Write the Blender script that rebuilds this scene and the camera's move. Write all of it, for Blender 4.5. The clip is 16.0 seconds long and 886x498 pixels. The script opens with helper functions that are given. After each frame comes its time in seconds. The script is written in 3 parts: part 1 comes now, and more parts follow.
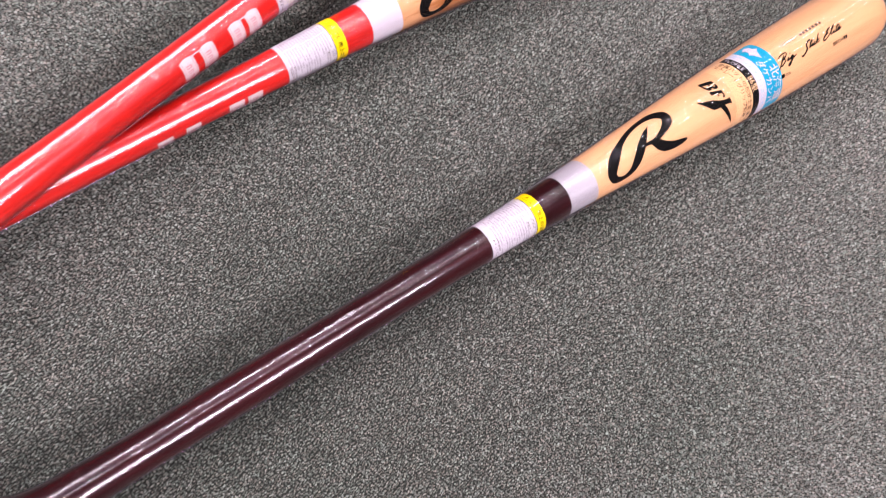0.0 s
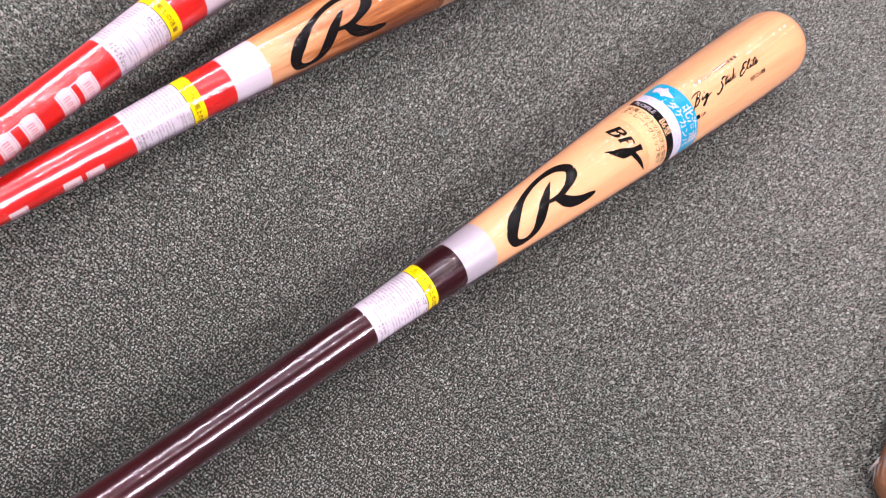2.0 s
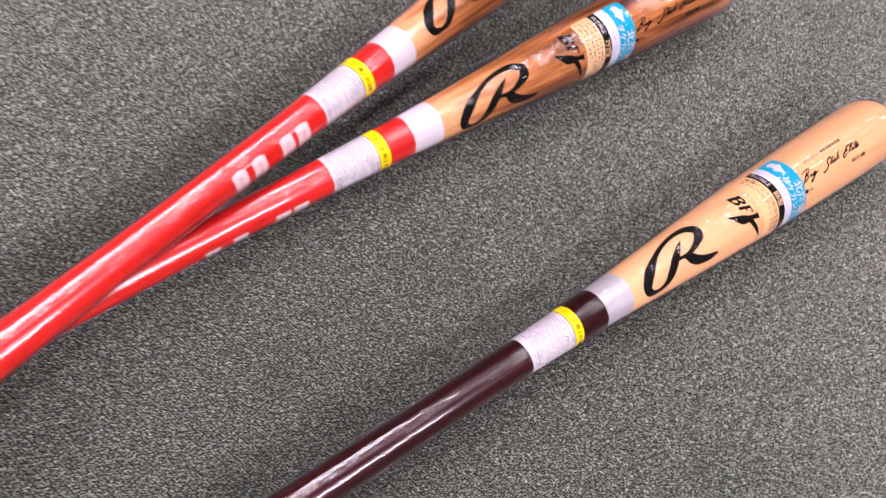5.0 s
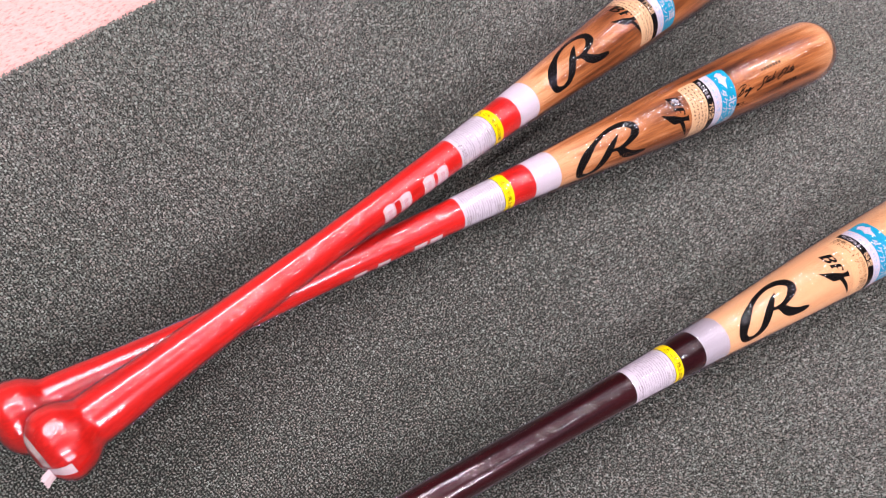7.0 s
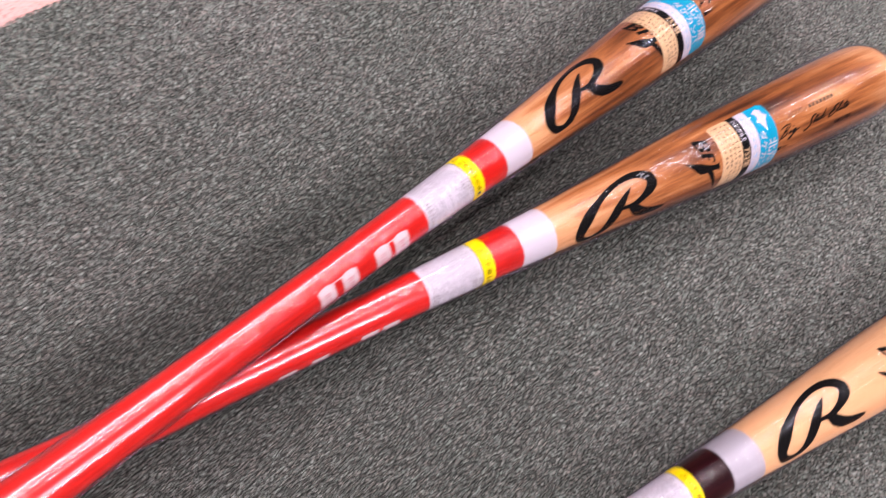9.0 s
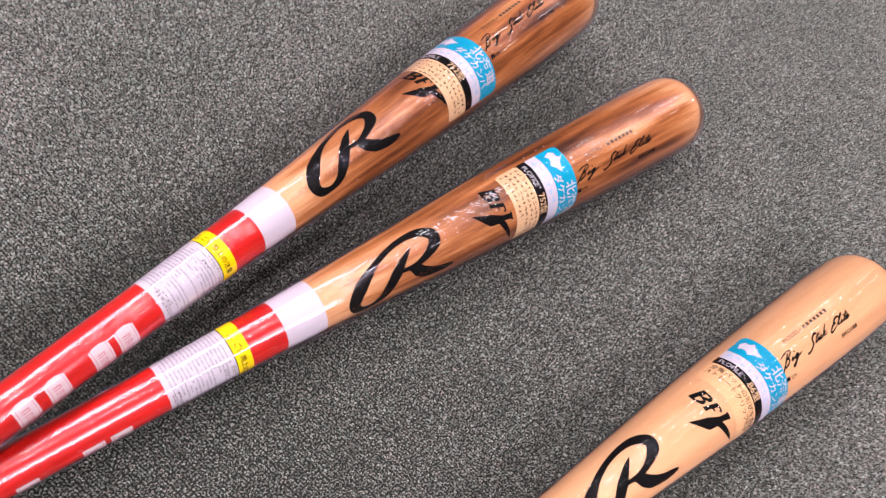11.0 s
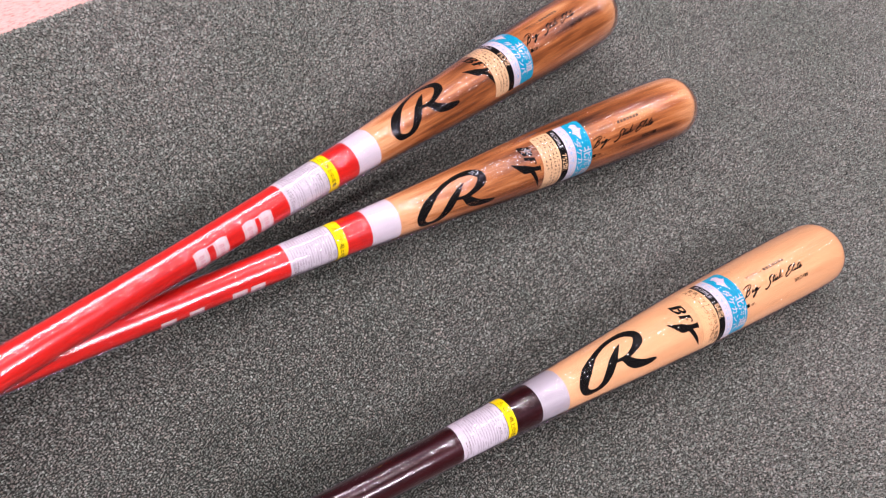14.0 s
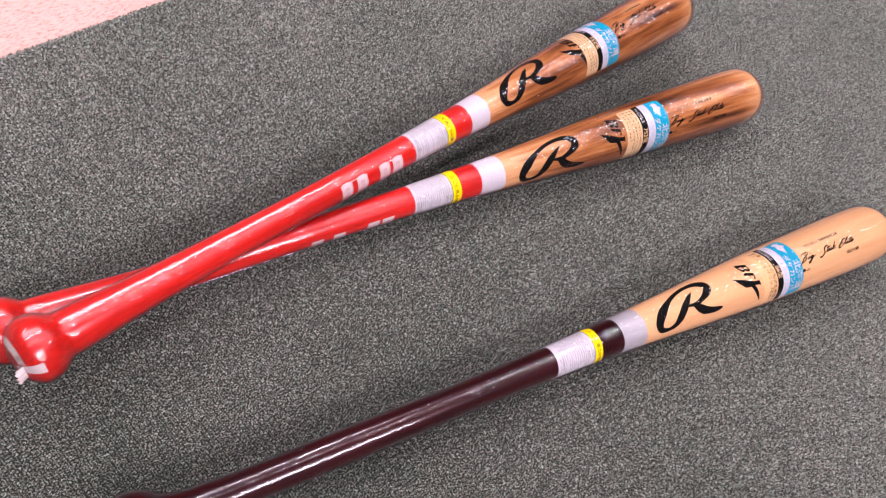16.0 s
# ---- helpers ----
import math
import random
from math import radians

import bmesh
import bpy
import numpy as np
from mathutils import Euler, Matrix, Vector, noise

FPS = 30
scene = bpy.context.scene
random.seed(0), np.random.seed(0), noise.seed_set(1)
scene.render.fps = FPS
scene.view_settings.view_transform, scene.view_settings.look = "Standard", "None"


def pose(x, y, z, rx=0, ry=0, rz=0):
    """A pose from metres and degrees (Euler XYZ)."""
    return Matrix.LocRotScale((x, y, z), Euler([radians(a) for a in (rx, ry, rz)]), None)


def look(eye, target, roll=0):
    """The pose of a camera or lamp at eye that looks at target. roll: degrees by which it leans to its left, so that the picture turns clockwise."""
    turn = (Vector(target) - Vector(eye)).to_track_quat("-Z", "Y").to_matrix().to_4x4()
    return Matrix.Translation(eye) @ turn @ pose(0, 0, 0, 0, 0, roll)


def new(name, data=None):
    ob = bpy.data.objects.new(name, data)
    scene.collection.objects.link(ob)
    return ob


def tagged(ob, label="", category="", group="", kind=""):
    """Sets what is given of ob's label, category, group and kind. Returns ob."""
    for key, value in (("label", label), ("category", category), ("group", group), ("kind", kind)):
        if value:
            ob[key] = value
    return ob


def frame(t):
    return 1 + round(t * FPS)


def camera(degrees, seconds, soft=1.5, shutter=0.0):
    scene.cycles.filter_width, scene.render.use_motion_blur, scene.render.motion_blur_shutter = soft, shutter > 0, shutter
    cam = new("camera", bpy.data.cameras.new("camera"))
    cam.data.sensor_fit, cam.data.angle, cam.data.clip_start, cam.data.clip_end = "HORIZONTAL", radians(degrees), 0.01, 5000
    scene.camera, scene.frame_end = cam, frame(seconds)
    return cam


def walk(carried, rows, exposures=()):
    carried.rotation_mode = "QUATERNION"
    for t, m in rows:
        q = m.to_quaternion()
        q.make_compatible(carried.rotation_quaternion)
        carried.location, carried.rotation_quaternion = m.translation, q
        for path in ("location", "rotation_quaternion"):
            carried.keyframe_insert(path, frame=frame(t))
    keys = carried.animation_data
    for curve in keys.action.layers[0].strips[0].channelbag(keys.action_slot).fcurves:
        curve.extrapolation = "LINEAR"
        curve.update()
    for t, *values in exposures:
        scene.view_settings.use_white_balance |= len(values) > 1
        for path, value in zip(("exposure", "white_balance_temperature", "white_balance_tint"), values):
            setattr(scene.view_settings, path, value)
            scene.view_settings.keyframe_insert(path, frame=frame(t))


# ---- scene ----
cam = camera(61.48, 16.0, soft=1.15, shutter=0.35)
# seconds, eye, target, roll
PATH = [
    (0, (0.0016, 0.0226, 0.5079), (0.0051, 0.2743, -0.0368), 40.83),
    (0.5, (-0.0005, 0.0605, 0.4904), (0.0100, 0.3242, -0.0484), 41.13),
    (1, (0.0116, 0.0991, 0.4950), (0.0253, 0.3723, -0.0390), 40.75),
    (1.5, (0.0222, 0.1042, 0.4909), (0.0389, 0.3788, -0.0423), 40.84),
    (2, (0.0193, 0.1103, 0.4838), (0.0366, 0.3848, -0.0494), 40.79),
    (2.5, (0.0213, 0.1126, 0.4780), (0.0402, 0.3868, -0.0554), 41.20),
    (3, (0.0151, 0.1115, 0.4803), (0.0353, 0.3849, -0.0534), 41.78),
    (3.5, (0.0103, 0.0997, 0.4844), (0.0295, 0.3740, -0.0488), 42.06),
    (4, (0.0052, 0.0981, 0.4808), (0.0207, 0.3751, -0.0512), 42.11),
    (4.5, (-0.0132, 0.0717, 0.4855), (-0.0116, 0.3581, -0.0417), 40.53),
    (5, (-0.0516, 0.0190, 0.5097), (-0.0723, 0.3145, -0.0121), 37.84),
    (5.2, (-0.0632, 0.0003, 0.5180), (-0.0912, 0.2999, -0.0011), 37.10),
    (7.3, (-0.0918, -0.0493, 0.5454), (-0.1615, 0.2405, 0.0247), 33.86),
    (7.5, (-0.0944, -0.0481, 0.5321), (-0.1633, 0.2405, 0.0105), 34.35),
    (7.8, (-0.1019, -0.0500, 0.5143), (-0.1732, 0.2350, -0.0089), 34.38),
    (8, (-0.1176, -0.0482, 0.5030), (-0.1852, 0.2278, -0.0255), 34.82),
    (8.5, (-0.1294, -0.0199, 0.4725), (-0.1970, 0.2528, -0.0576), 34.95),
    (9, (-0.1279, 0.0716, 0.4627), (-0.1925, 0.3536, -0.0629), 35.57),
    (9.5, (-0.1223, 0.1352, 0.4589), (-0.1881, 0.4311, -0.0589), 34.65),
    (10, (-0.1163, 0.1624, 0.4587), (-0.1787, 0.4734, -0.0506), 34.19),
    (10.2, (-0.1067, 0.1774, 0.4553), (-0.1648, 0.4961, -0.0497), 34.32),
    (12.3, (-0.0173, 0.1470, 0.4981), (-0.0719, 0.4874, 0.0070), 33.20),
    (12.5, (-0.0150, 0.1252, 0.5055), (-0.0723, 0.4654, 0.0147), 33.26),
    (13, (-0.0141, 0.0760, 0.5215), (-0.0785, 0.4151, 0.0307), 33.49),
    (13.5, (-0.0138, 0.0553, 0.5392), (-0.0865, 0.3925, 0.0483), 33.53),
    (14, (-0.0061, 0.0251, 0.5528), (-0.0902, 0.3625, 0.0639), 33.11),
    (14.5, (0.0037, -0.0189, 0.5775), (-0.0897, 0.3175, 0.0895), 32.90),
    (15, (0.0073, -0.0612, 0.5867), (-0.0946, 0.2735, 0.0993), 32.64),
    (15.5, (0.0027, -0.0812, 0.5803), (-0.0996, 0.2481, 0.0892), 33.17),
    (16, (-0.0018, -0.1033, 0.5830), (-0.1021, 0.2236, 0.0900), 33.86),
]
# seconds, stops
EXPOSURES = [(0, 0.50), (1, 0.58), (4, 0.57), (5, 0.42), (7.5, 0.28), (16, 0.24)]
walk(cam, [(t, look(eye, target, roll)) for t, eye, target, roll in PATH], EXPOSURES)

# ---------------------------------------------------------------- light
LAMP_ROWS = (  # ceiling lamps: x and y of the middle, length, width, watts
    (-2.1, 0.0, 4.0, 0.90, 152.0), (-1.25, 1.4, 6.4, 0.05, 22.0), (-0.27, 1.4, 6.4, 0.035, 66.0),
    (0.36, 3.0, 4.4, 0.03, 18.0), (1.15, 3.0, 4.4, 0.03, 12.0), (2.2, -0.9, 3.2, 1.20, 210.0))
CEILING_Z = 2.7
world = bpy.data.worlds.new("world")
scene.world = world
world.use_nodes = True
world.node_tree.nodes["Background"].inputs["Color"].default_value = (0.9, 0.95, 1.0, 1)
world.node_tree.nodes["Background"].inputs["Strength"].default_value = 0.006
for row_x, row_y, long, wide, watts in LAMP_ROWS:
    tube = bpy.data.lights.new("tube_light", "AREA")
    tube.shape, tube.size, tube.size_y = "RECTANGLE", wide, long
    tube.energy, tube.color = watts, (1.0, 0.938, 0.962)
    ob = new("tube_light", tube)
    ob.location = (row_x, row_y, CEILING_Z - 0.1)


# ---------------------------------------------------------------- materials
def material(name):
    mat = bpy.data.materials.new(name)
    mat.use_nodes = True
    nodes, links = mat.node_tree.nodes, mat.node_tree.links
    return mat, nodes, links, nodes["Principled BSDF"]


def node(nodes, kind, **values):
    n = nodes.new(kind)
    for key, value in values.items():
        n.inputs[key].default_value = value
    return n


def ramp(nodes, stops):
    n = nodes.new("ShaderNodeValToRGB")
    while len(n.color_ramp.elements) < len(stops):
        n.color_ramp.elements.new(0.5)
    for e, (at, colour) in zip(n.color_ramp.elements, stops):
        e.position, e.color = at, (*colour, 1)
    return n


def coords(nodes, links, scale):
    tc = nodes.new("ShaderNodeTexCoord")
    mp = nodes.new("ShaderNodeMapping")
    mp.inputs["Scale"].default_value = scale
    links.new(tc.outputs["Object"], mp.inputs["Vector"])
    return mp.outputs["Vector"]


def bump(nodes, links, height, shader, strength, distance):
    b = node(nodes, "ShaderNodeBump", Strength=strength, Distance=distance)
    links.new(height, b.inputs["Height"])
    links.new(b.outputs["Normal"], shader.inputs["Normal"])


def paint(name, colour, dark, rough=0.25, scale=(60, 400, 400), coat=0.0, metal=0.0, relief=0.0002):
    """Painted, printed or papered surface with two scales of unevenness."""
    mat, nodes, links, sh = material(name)
    fine = node(nodes, "ShaderNodeTexNoise", Scale=1.0, Detail=4.0)
    links.new(coords(nodes, links, scale), fine.inputs["Vector"])
    broad = node(nodes, "ShaderNodeTexNoise", Scale=1.0, Detail=2.0)
    links.new(coords(nodes, links, (9, 30, 30)), broad.inputs["Vector"])
    mix = node(nodes, "ShaderNodeMix")
    mix.data_type = "FLOAT"
    mix.inputs[0].default_value = 0.45
    links.new(fine.outputs["Fac"], mix.inputs[2])
    links.new(broad.outputs["Fac"], mix.inputs[3])
    cr = ramp(nodes, [(0.3, dark), (0.68, colour)])
    links.new(mix.outputs[0], cr.inputs["Fac"])
    links.new(cr.outputs["Color"], sh.inputs["Base Color"])
    sh.inputs["Roughness"].default_value = rough
    sh.inputs["Metallic"].default_value = metal
    sh.inputs["Specular IOR Level"].default_value = 0.15  # the film over it carries the gloss
    sh.inputs["Coat Weight"].default_value = coat
    sh.inputs["Coat Roughness"].default_value = 0.06
    bump(nodes, links, fine.outputs["Fac"], sh, 0.1, relief)
    return mat


def wood(name, stops, streak, rough=0.32, ends=None, coat=0.0, pored=0.6):
    """Lacquered birch: long grain along the bat, pores, and a stain that thins towards its ends."""
    mat, nodes, links, sh = material(name)
    grain = node(nodes, "ShaderNodeTexNoise", Scale=1.0, Detail=6.0, Roughness=0.62)
    links.new(coords(nodes, links, (7, 150, 150)), grain.inputs["Vector"])
    pores = node(nodes, "ShaderNodeTexNoise", Scale=1.0, Detail=3.0)
    links.new(coords(nodes, links, (45, 900, 900)), pores.inputs["Vector"])
    patch_ = node(nodes, "ShaderNodeTexNoise", Scale=1.0, Detail=2.0)
    links.new(coords(nodes, links, (7, 34, 34)), patch_.inputs["Vector"])
    a = nodes.new("ShaderNodeMath")
    a.operation = "MULTIPLY_ADD"
    links.new(patch_.outputs["Fac"], a.inputs[0])
    a.inputs[1].default_value = streak
    links.new(grain.outputs["Fac"], a.inputs[2])
    fac = a.outputs[0]
    if ends:
        sep = nodes.new("ShaderNodeSeparateXYZ")
        tc = nodes.new("ShaderNodeTexCoord")
        links.new(tc.outputs["Object"], sep.inputs["Vector"])
        rm = nodes.new("ShaderNodeFloatCurve")
        rm.inputs["Factor"].default_value = 1.0
        links.new(sep.outputs["X"], rm.inputs["Value"])
        curve = rm.mapping.curves[0]
        curve.points[0].location, curve.points[1].location = (0.0, 0.45), (1.0, 0.5)
        for at, value in ends:
            curve.points.new(at, value)
        rm.mapping.update()
        b = nodes.new("ShaderNodeMath")
        b.operation = "ADD"
        links.new(fac, b.inputs[0])
        links.new(rm.outputs["Value"], b.inputs[1])
        c = nodes.new("ShaderNodeMath")
        c.operation = "MULTIPLY_ADD"
        c.inputs[1].default_value, c.inputs[2].default_value = 0.74, -0.275
        links.new(b.outputs[0], c.inputs[0])
        fac = c.outputs[0]
    cr = ramp(nodes, stops)
    links.new(fac, cr.inputs["Fac"])
    pr = ramp(nodes, [(0.3, (0.72, 0.66, 0.6)), (0.5, (1, 1, 1))])
    links.new(pores.outputs["Fac"], pr.inputs["Fac"])
    mul = nodes.new("ShaderNodeMix")
    mul.data_type, mul.blend_type = "RGBA", "MULTIPLY"
    mul.inputs[0].default_value = pored
    links.new(cr.outputs["Color"], mul.inputs[6])
    links.new(pr.outputs["Color"], mul.inputs[7])
    links.new(mul.outputs[2], sh.inputs["Base Color"])
    sh.inputs["Roughness"].default_value = rough
    sh.inputs["Coat Weight"].default_value = coat
    sh.inputs["Specular IOR Level"].default_value = 0.3
    sh.inputs["Coat Roughness"].default_value = 0.08
    bump(nodes, links, pores.outputs["Fac"], sh, 0.15, 0.0002)
    return mat


def film_material():
    """Clear shrink film: see-through, with a gloss that follows Fresnel."""
    mat, nodes, links, sh = material("shrink_film")
    nodes.remove(sh)
    clear = nodes.new("ShaderNodeBsdfTransparent")
    clear.inputs["Color"].default_value = (0.97, 0.965, 0.97, 1)
    gloss = nodes.new("ShaderNodeBsdfGlossy")
    gloss.inputs["Roughness"].default_value = 0.07
    gloss.inputs["Color"].default_value = (0.88, 0.79, 0.90, 1)
    fres = node(nodes, "ShaderNodeFresnel", IOR=1.45)
    mix = nodes.new("ShaderNodeMixShader")
    wrinkle = node(nodes, "ShaderNodeTexNoise", Scale=1.0, Detail=2.0)
    links.new(coords(nodes, links, (5, 110, 110)), wrinkle.inputs["Vector"])
    b = node(nodes, "ShaderNodeBump", Strength=0.006, Distance=0.0005)
    links.new(wrinkle.outputs["Fac"], b.inputs["Height"])
    links.new(b.outputs["Normal"], gloss.inputs["Normal"])
    cap = nodes.new("ShaderNodeMath")
    cap.operation = "MINIMUM"
    cap.inputs[1].default_value = 0.6
    links.new(fres.outputs["Fac"], cap.inputs[0])
    links.new(cap.outputs[0], mix.inputs[0])
    links.new(clear.outputs[0], mix.inputs[1])
    links.new(gloss.outputs[0], mix.inputs[2])
    links.new(mix.outputs[0], nodes["Material Output"].inputs["Surface"])
    return mat


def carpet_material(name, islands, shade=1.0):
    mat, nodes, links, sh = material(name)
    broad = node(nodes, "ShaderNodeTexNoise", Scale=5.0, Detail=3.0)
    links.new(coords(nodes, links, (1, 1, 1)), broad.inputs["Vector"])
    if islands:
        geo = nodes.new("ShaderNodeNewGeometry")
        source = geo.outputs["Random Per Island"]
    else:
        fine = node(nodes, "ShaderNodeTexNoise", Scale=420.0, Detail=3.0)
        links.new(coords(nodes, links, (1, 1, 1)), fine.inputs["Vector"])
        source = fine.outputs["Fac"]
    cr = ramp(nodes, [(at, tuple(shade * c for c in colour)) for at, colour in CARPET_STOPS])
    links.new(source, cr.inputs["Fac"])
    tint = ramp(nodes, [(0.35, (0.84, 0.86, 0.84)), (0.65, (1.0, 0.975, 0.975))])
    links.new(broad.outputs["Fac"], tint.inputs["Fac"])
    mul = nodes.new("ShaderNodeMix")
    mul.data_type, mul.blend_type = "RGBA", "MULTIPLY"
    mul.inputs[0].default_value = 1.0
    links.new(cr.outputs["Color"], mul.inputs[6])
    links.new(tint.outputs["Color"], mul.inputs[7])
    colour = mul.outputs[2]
    if islands:
        # yarns of slightly different dye lots: rosy, neutral, greenish
        spread = nodes.new("ShaderNodeMath")
        spread.operation = "MULTIPLY"
        spread.inputs[1].default_value = 13.0
        links.new(source, spread.inputs[0])
        part_ = nodes.new("ShaderNodeMath")
        part_.operation = "FRACT"
        links.new(spread.outputs[0], part_.inputs[0])
        dye = ramp(nodes, [(0.0, (1.12, 0.98, 0.96)), (0.5, (1.0, 1.0, 1.0)), (1.0, (0.93, 1.02, 1.0))])
        links.new(part_.outputs[0], dye.inputs["Fac"])
        yarn = nodes.new("ShaderNodeMix")
        yarn.data_type, yarn.blend_type = "RGBA", "MULTIPLY"
        yarn.inputs[0].default_value = 1.0
        links.new(colour, yarn.inputs[6])
        links.new(dye.outputs["Color"], yarn.inputs[7])
        colour = yarn.outputs[2]
    links.new(colour, sh.inputs["Base Color"])
    sh.inputs["Roughness"].default_value = 0.85
    sh.inputs["Specular IOR Level"].default_value = 0.1
    sh.inputs["Sheen Weight"].default_value = 0.1
    return mat


CARPET_STOPS = [(0.0, (0.075, 0.0757, 0.0725)), (0.5, (0.165, 0.1657, 0.16)), (0.85, (0.235, 0.2345, 0.2275)), (1.0, (0.36, 0.359, 0.35))]
PALE_WOOD = wood("pale_birch", [(0.35, (0.54, 0.275, 0.14)), (0.7, (0.64, 0.345, 0.185)), (1.0, (0.68, 0.385, 0.22))], 0.3, rough=0.5, pored=0.35)
BROWN_WOOD = wood("stained_birch", [(0.39, (0.055, 0.015, 0.006)), (0.5, (0.2, 0.058, 0.017)), (0.62, (0.39, 0.135, 0.045)), (0.78, (0.62, 0.3, 0.15))], 0.9, rough=0.42, coat=0.6,
                  ends=[(0.40, 0.5), (0.455, 0.36), (0.49, 0.23), (0.55, 0.18), (0.62, 0.165), (0.7, 0.185), (0.78, 0.26), (0.815, 0.42), (0.84, 0.66), (0.86, 0.85)])
RED = paint("red_enamel", (0.66, 0.016, 0.011), (0.33, 0.005, 0.004), rough=0.3, coat=0.5, relief=0.00004)
MAROON = paint("maroon_stain", (0.034, 0.0034, 0.0047), (0.004, 0.0009, 0.0014), rough=0.28, scale=(22, 420, 420), coat=0.35, relief=0.00004)
for lacquer, gloss_ in ((RED, 0.5), (MAROON, 0.25)):
    lacquer.node_tree.nodes["Principled BSDF"].inputs["Specular IOR Level"].default_value = gloss_
    lacquer.node_tree.nodes["Principled BSDF"].inputs["Specular Tint"].default_value = (1.0, 0.76, 0.95, 1)
    lacquer.node_tree.nodes["Principled BSDF"].inputs["Coat Roughness"].default_value = 0.1
    lacquer.node_tree.nodes["Principled BSDF"].inputs["Coat Tint"].default_value = (1.0, 0.97, 1.0, 1)
WHITE_BAND = paint("white_tape", (0.54, 0.475, 0.555), (0.50, 0.44, 0.52), rough=0.35)
SILVER = paint("silver_tape", (0.45, 0.405, 0.47), (0.38, 0.34, 0.40), rough=0.42, metal=0.3)
PAPER = paint("label_paper", (0.53, 0.47, 0.55), (0.48, 0.425, 0.505), rough=0.5)
YELLOW = paint("yellow_print", (0.85, 0.63, 0.0), (0.78, 0.55, 0.0), rough=0.4)
BLACK = paint("black_print", (0.005, 0.004, 0.0045), (0.003, 0.0025, 0.003), rough=0.6)
BLACK.node_tree.nodes["Principled BSDF"].inputs["Specular IOR Level"].default_value = 0.05
GREY_PRINT = paint("grey_print", (0.36, 0.32, 0.37), (0.28, 0.25, 0.29), rough=0.5)
BROWN_PRINT = paint("brown_print", (0.09, 0.06, 0.045), (0.06, 0.04, 0.03), rough=0.5)
PINK_PRINT = paint("pink_print", (0.58, 0.22, 0.27), (0.5, 0.17, 0.21), rough=0.5)
PALE_STICKER = paint("pale_sticker", (0.63, 0.49, 0.53), (0.55, 0.42, 0.46), rough=0.45)
BLUE = paint("blue_print", (0.001, 0.28, 0.46), (0.001, 0.25, 0.42), rough=0.35)
PALE_BLUE = paint("pale_blue_print", (0.33, 0.44, 0.68), (0.28, 0.38, 0.62), rough=0.4)
BEIGE = paint("beige_print", (0.66, 0.43, 0.27), (0.58, 0.36, 0.21), rough=0.4)
FAINT_BEIGE = paint("clear_label", (0.72, 0.43, 0.24), (0.66, 0.37, 0.2), rough=0.4)
CREASE_GLINT = paint("film_crease_glint", (0.8, 0.76, 0.8), (0.7, 0.66, 0.7), rough=0.3)
FILM = film_material()
CRUMPLE = paint("film_crumple", (0.62, 0.55, 0.56), (0.4, 0.34, 0.34), rough=0.12)
CRUMPLE.node_tree.nodes["Principled BSDF"].inputs["Alpha"].default_value = 0.6
LAMP_WHITE = paint("lamp_white", (0.8, 0.8, 0.8), (0.75, 0.75, 0.75), rough=0.5, scale=(20, 20, 20))
WALL = paint("wall_paint", (0.075, 0.073, 0.072), (0.06, 0.058, 0.057), rough=0.8, scale=(40, 40, 40))
CEIL = paint("ceiling_board", (0.08, 0.08, 0.08), (0.065, 0.065, 0.065), rough=0.9, scale=(90, 90, 90))
CARPET = carpet_material("carpet_backing", False, 0.40)
GAP_SHADE = carpet_material("carpet_gap_shade", False, 0.12)  # near-black colour for the shade between the loops
TUFT = carpet_material("carpet_tuft", True)


def floor_material():
    mat, nodes, links, sh = material("pink_flooring")
    fleck = node(nodes, "ShaderNodeTexNoise", Scale=1.0, Detail=4.0, Roughness=0.7)
    links.new(coords(nodes, links, (420, 160, 300)), fleck.inputs["Vector"])
    broad = node(nodes, "ShaderNodeTexNoise", Scale=9.0, Detail=3.0)
    links.new(coords(nodes, links, (1, 1, 1)), broad.inputs["Vector"])
    cr = ramp(nodes, [(0.3, (0.20, 0.095, 0.09)), (0.45, (0.47, 0.245, 0.235)), (0.7, (0.55, 0.30, 0.29))])
    links.new(fleck.outputs["Fac"], cr.inputs["Fac"])
    tint = ramp(nodes, [(0.3, (0.9, 0.88, 0.88)), (0.7, (1, 1, 1))])
    links.new(broad.outputs["Fac"], tint.inputs["Fac"])
    mul = nodes.new("ShaderNodeMix")
    mul.data_type, mul.blend_type = "RGBA", "MULTIPLY"
    mul.inputs[0].default_value = 1.0
    links.new(cr.outputs["Color"], mul.inputs[6])
    links.new(tint.outputs["Color"], mul.inputs[7])
    links.new(mul.outputs[2], sh.inputs["Base Color"])
    sh.inputs["Roughness"].default_value = 0.5
    sh.inputs["Specular IOR Level"].default_value = 0.25
    return mat


FLOOR = floor_material()


# ---------------------------------------------------------------- building helpers
def part(name, bm, mat, parent=None, label="", smooth=True):
    mesh = bpy.data.meshes.new(name)
    bm.to_mesh(mesh)
    bm.free()
    mesh.materials.append(mat)
    if smooth:
        mesh.shade_smooth()
    ob = new(name, mesh)
    ob.parent = parent
    return tagged(ob, label)


def box(x0, x1, y0, y1, z0, z1):
    bm = bmesh.new()
    bmesh.ops.create_cube(bm, size=1)
    for v in bm.verts:
        v.co = Vector((x0 + (v.co.x + 0.5) * (x1 - x0), y0 + (v.co.y + 0.5) * (y1 - y0), z0 + (v.co.z + 0.5) * (z1 - z0)))
    return bm


# ---------------------------------------------------------------- the room
CARPET_EDGE = -0.493
X0, X1, Y0, Y1 = -3.4, 3.6, -2.6, 6.4


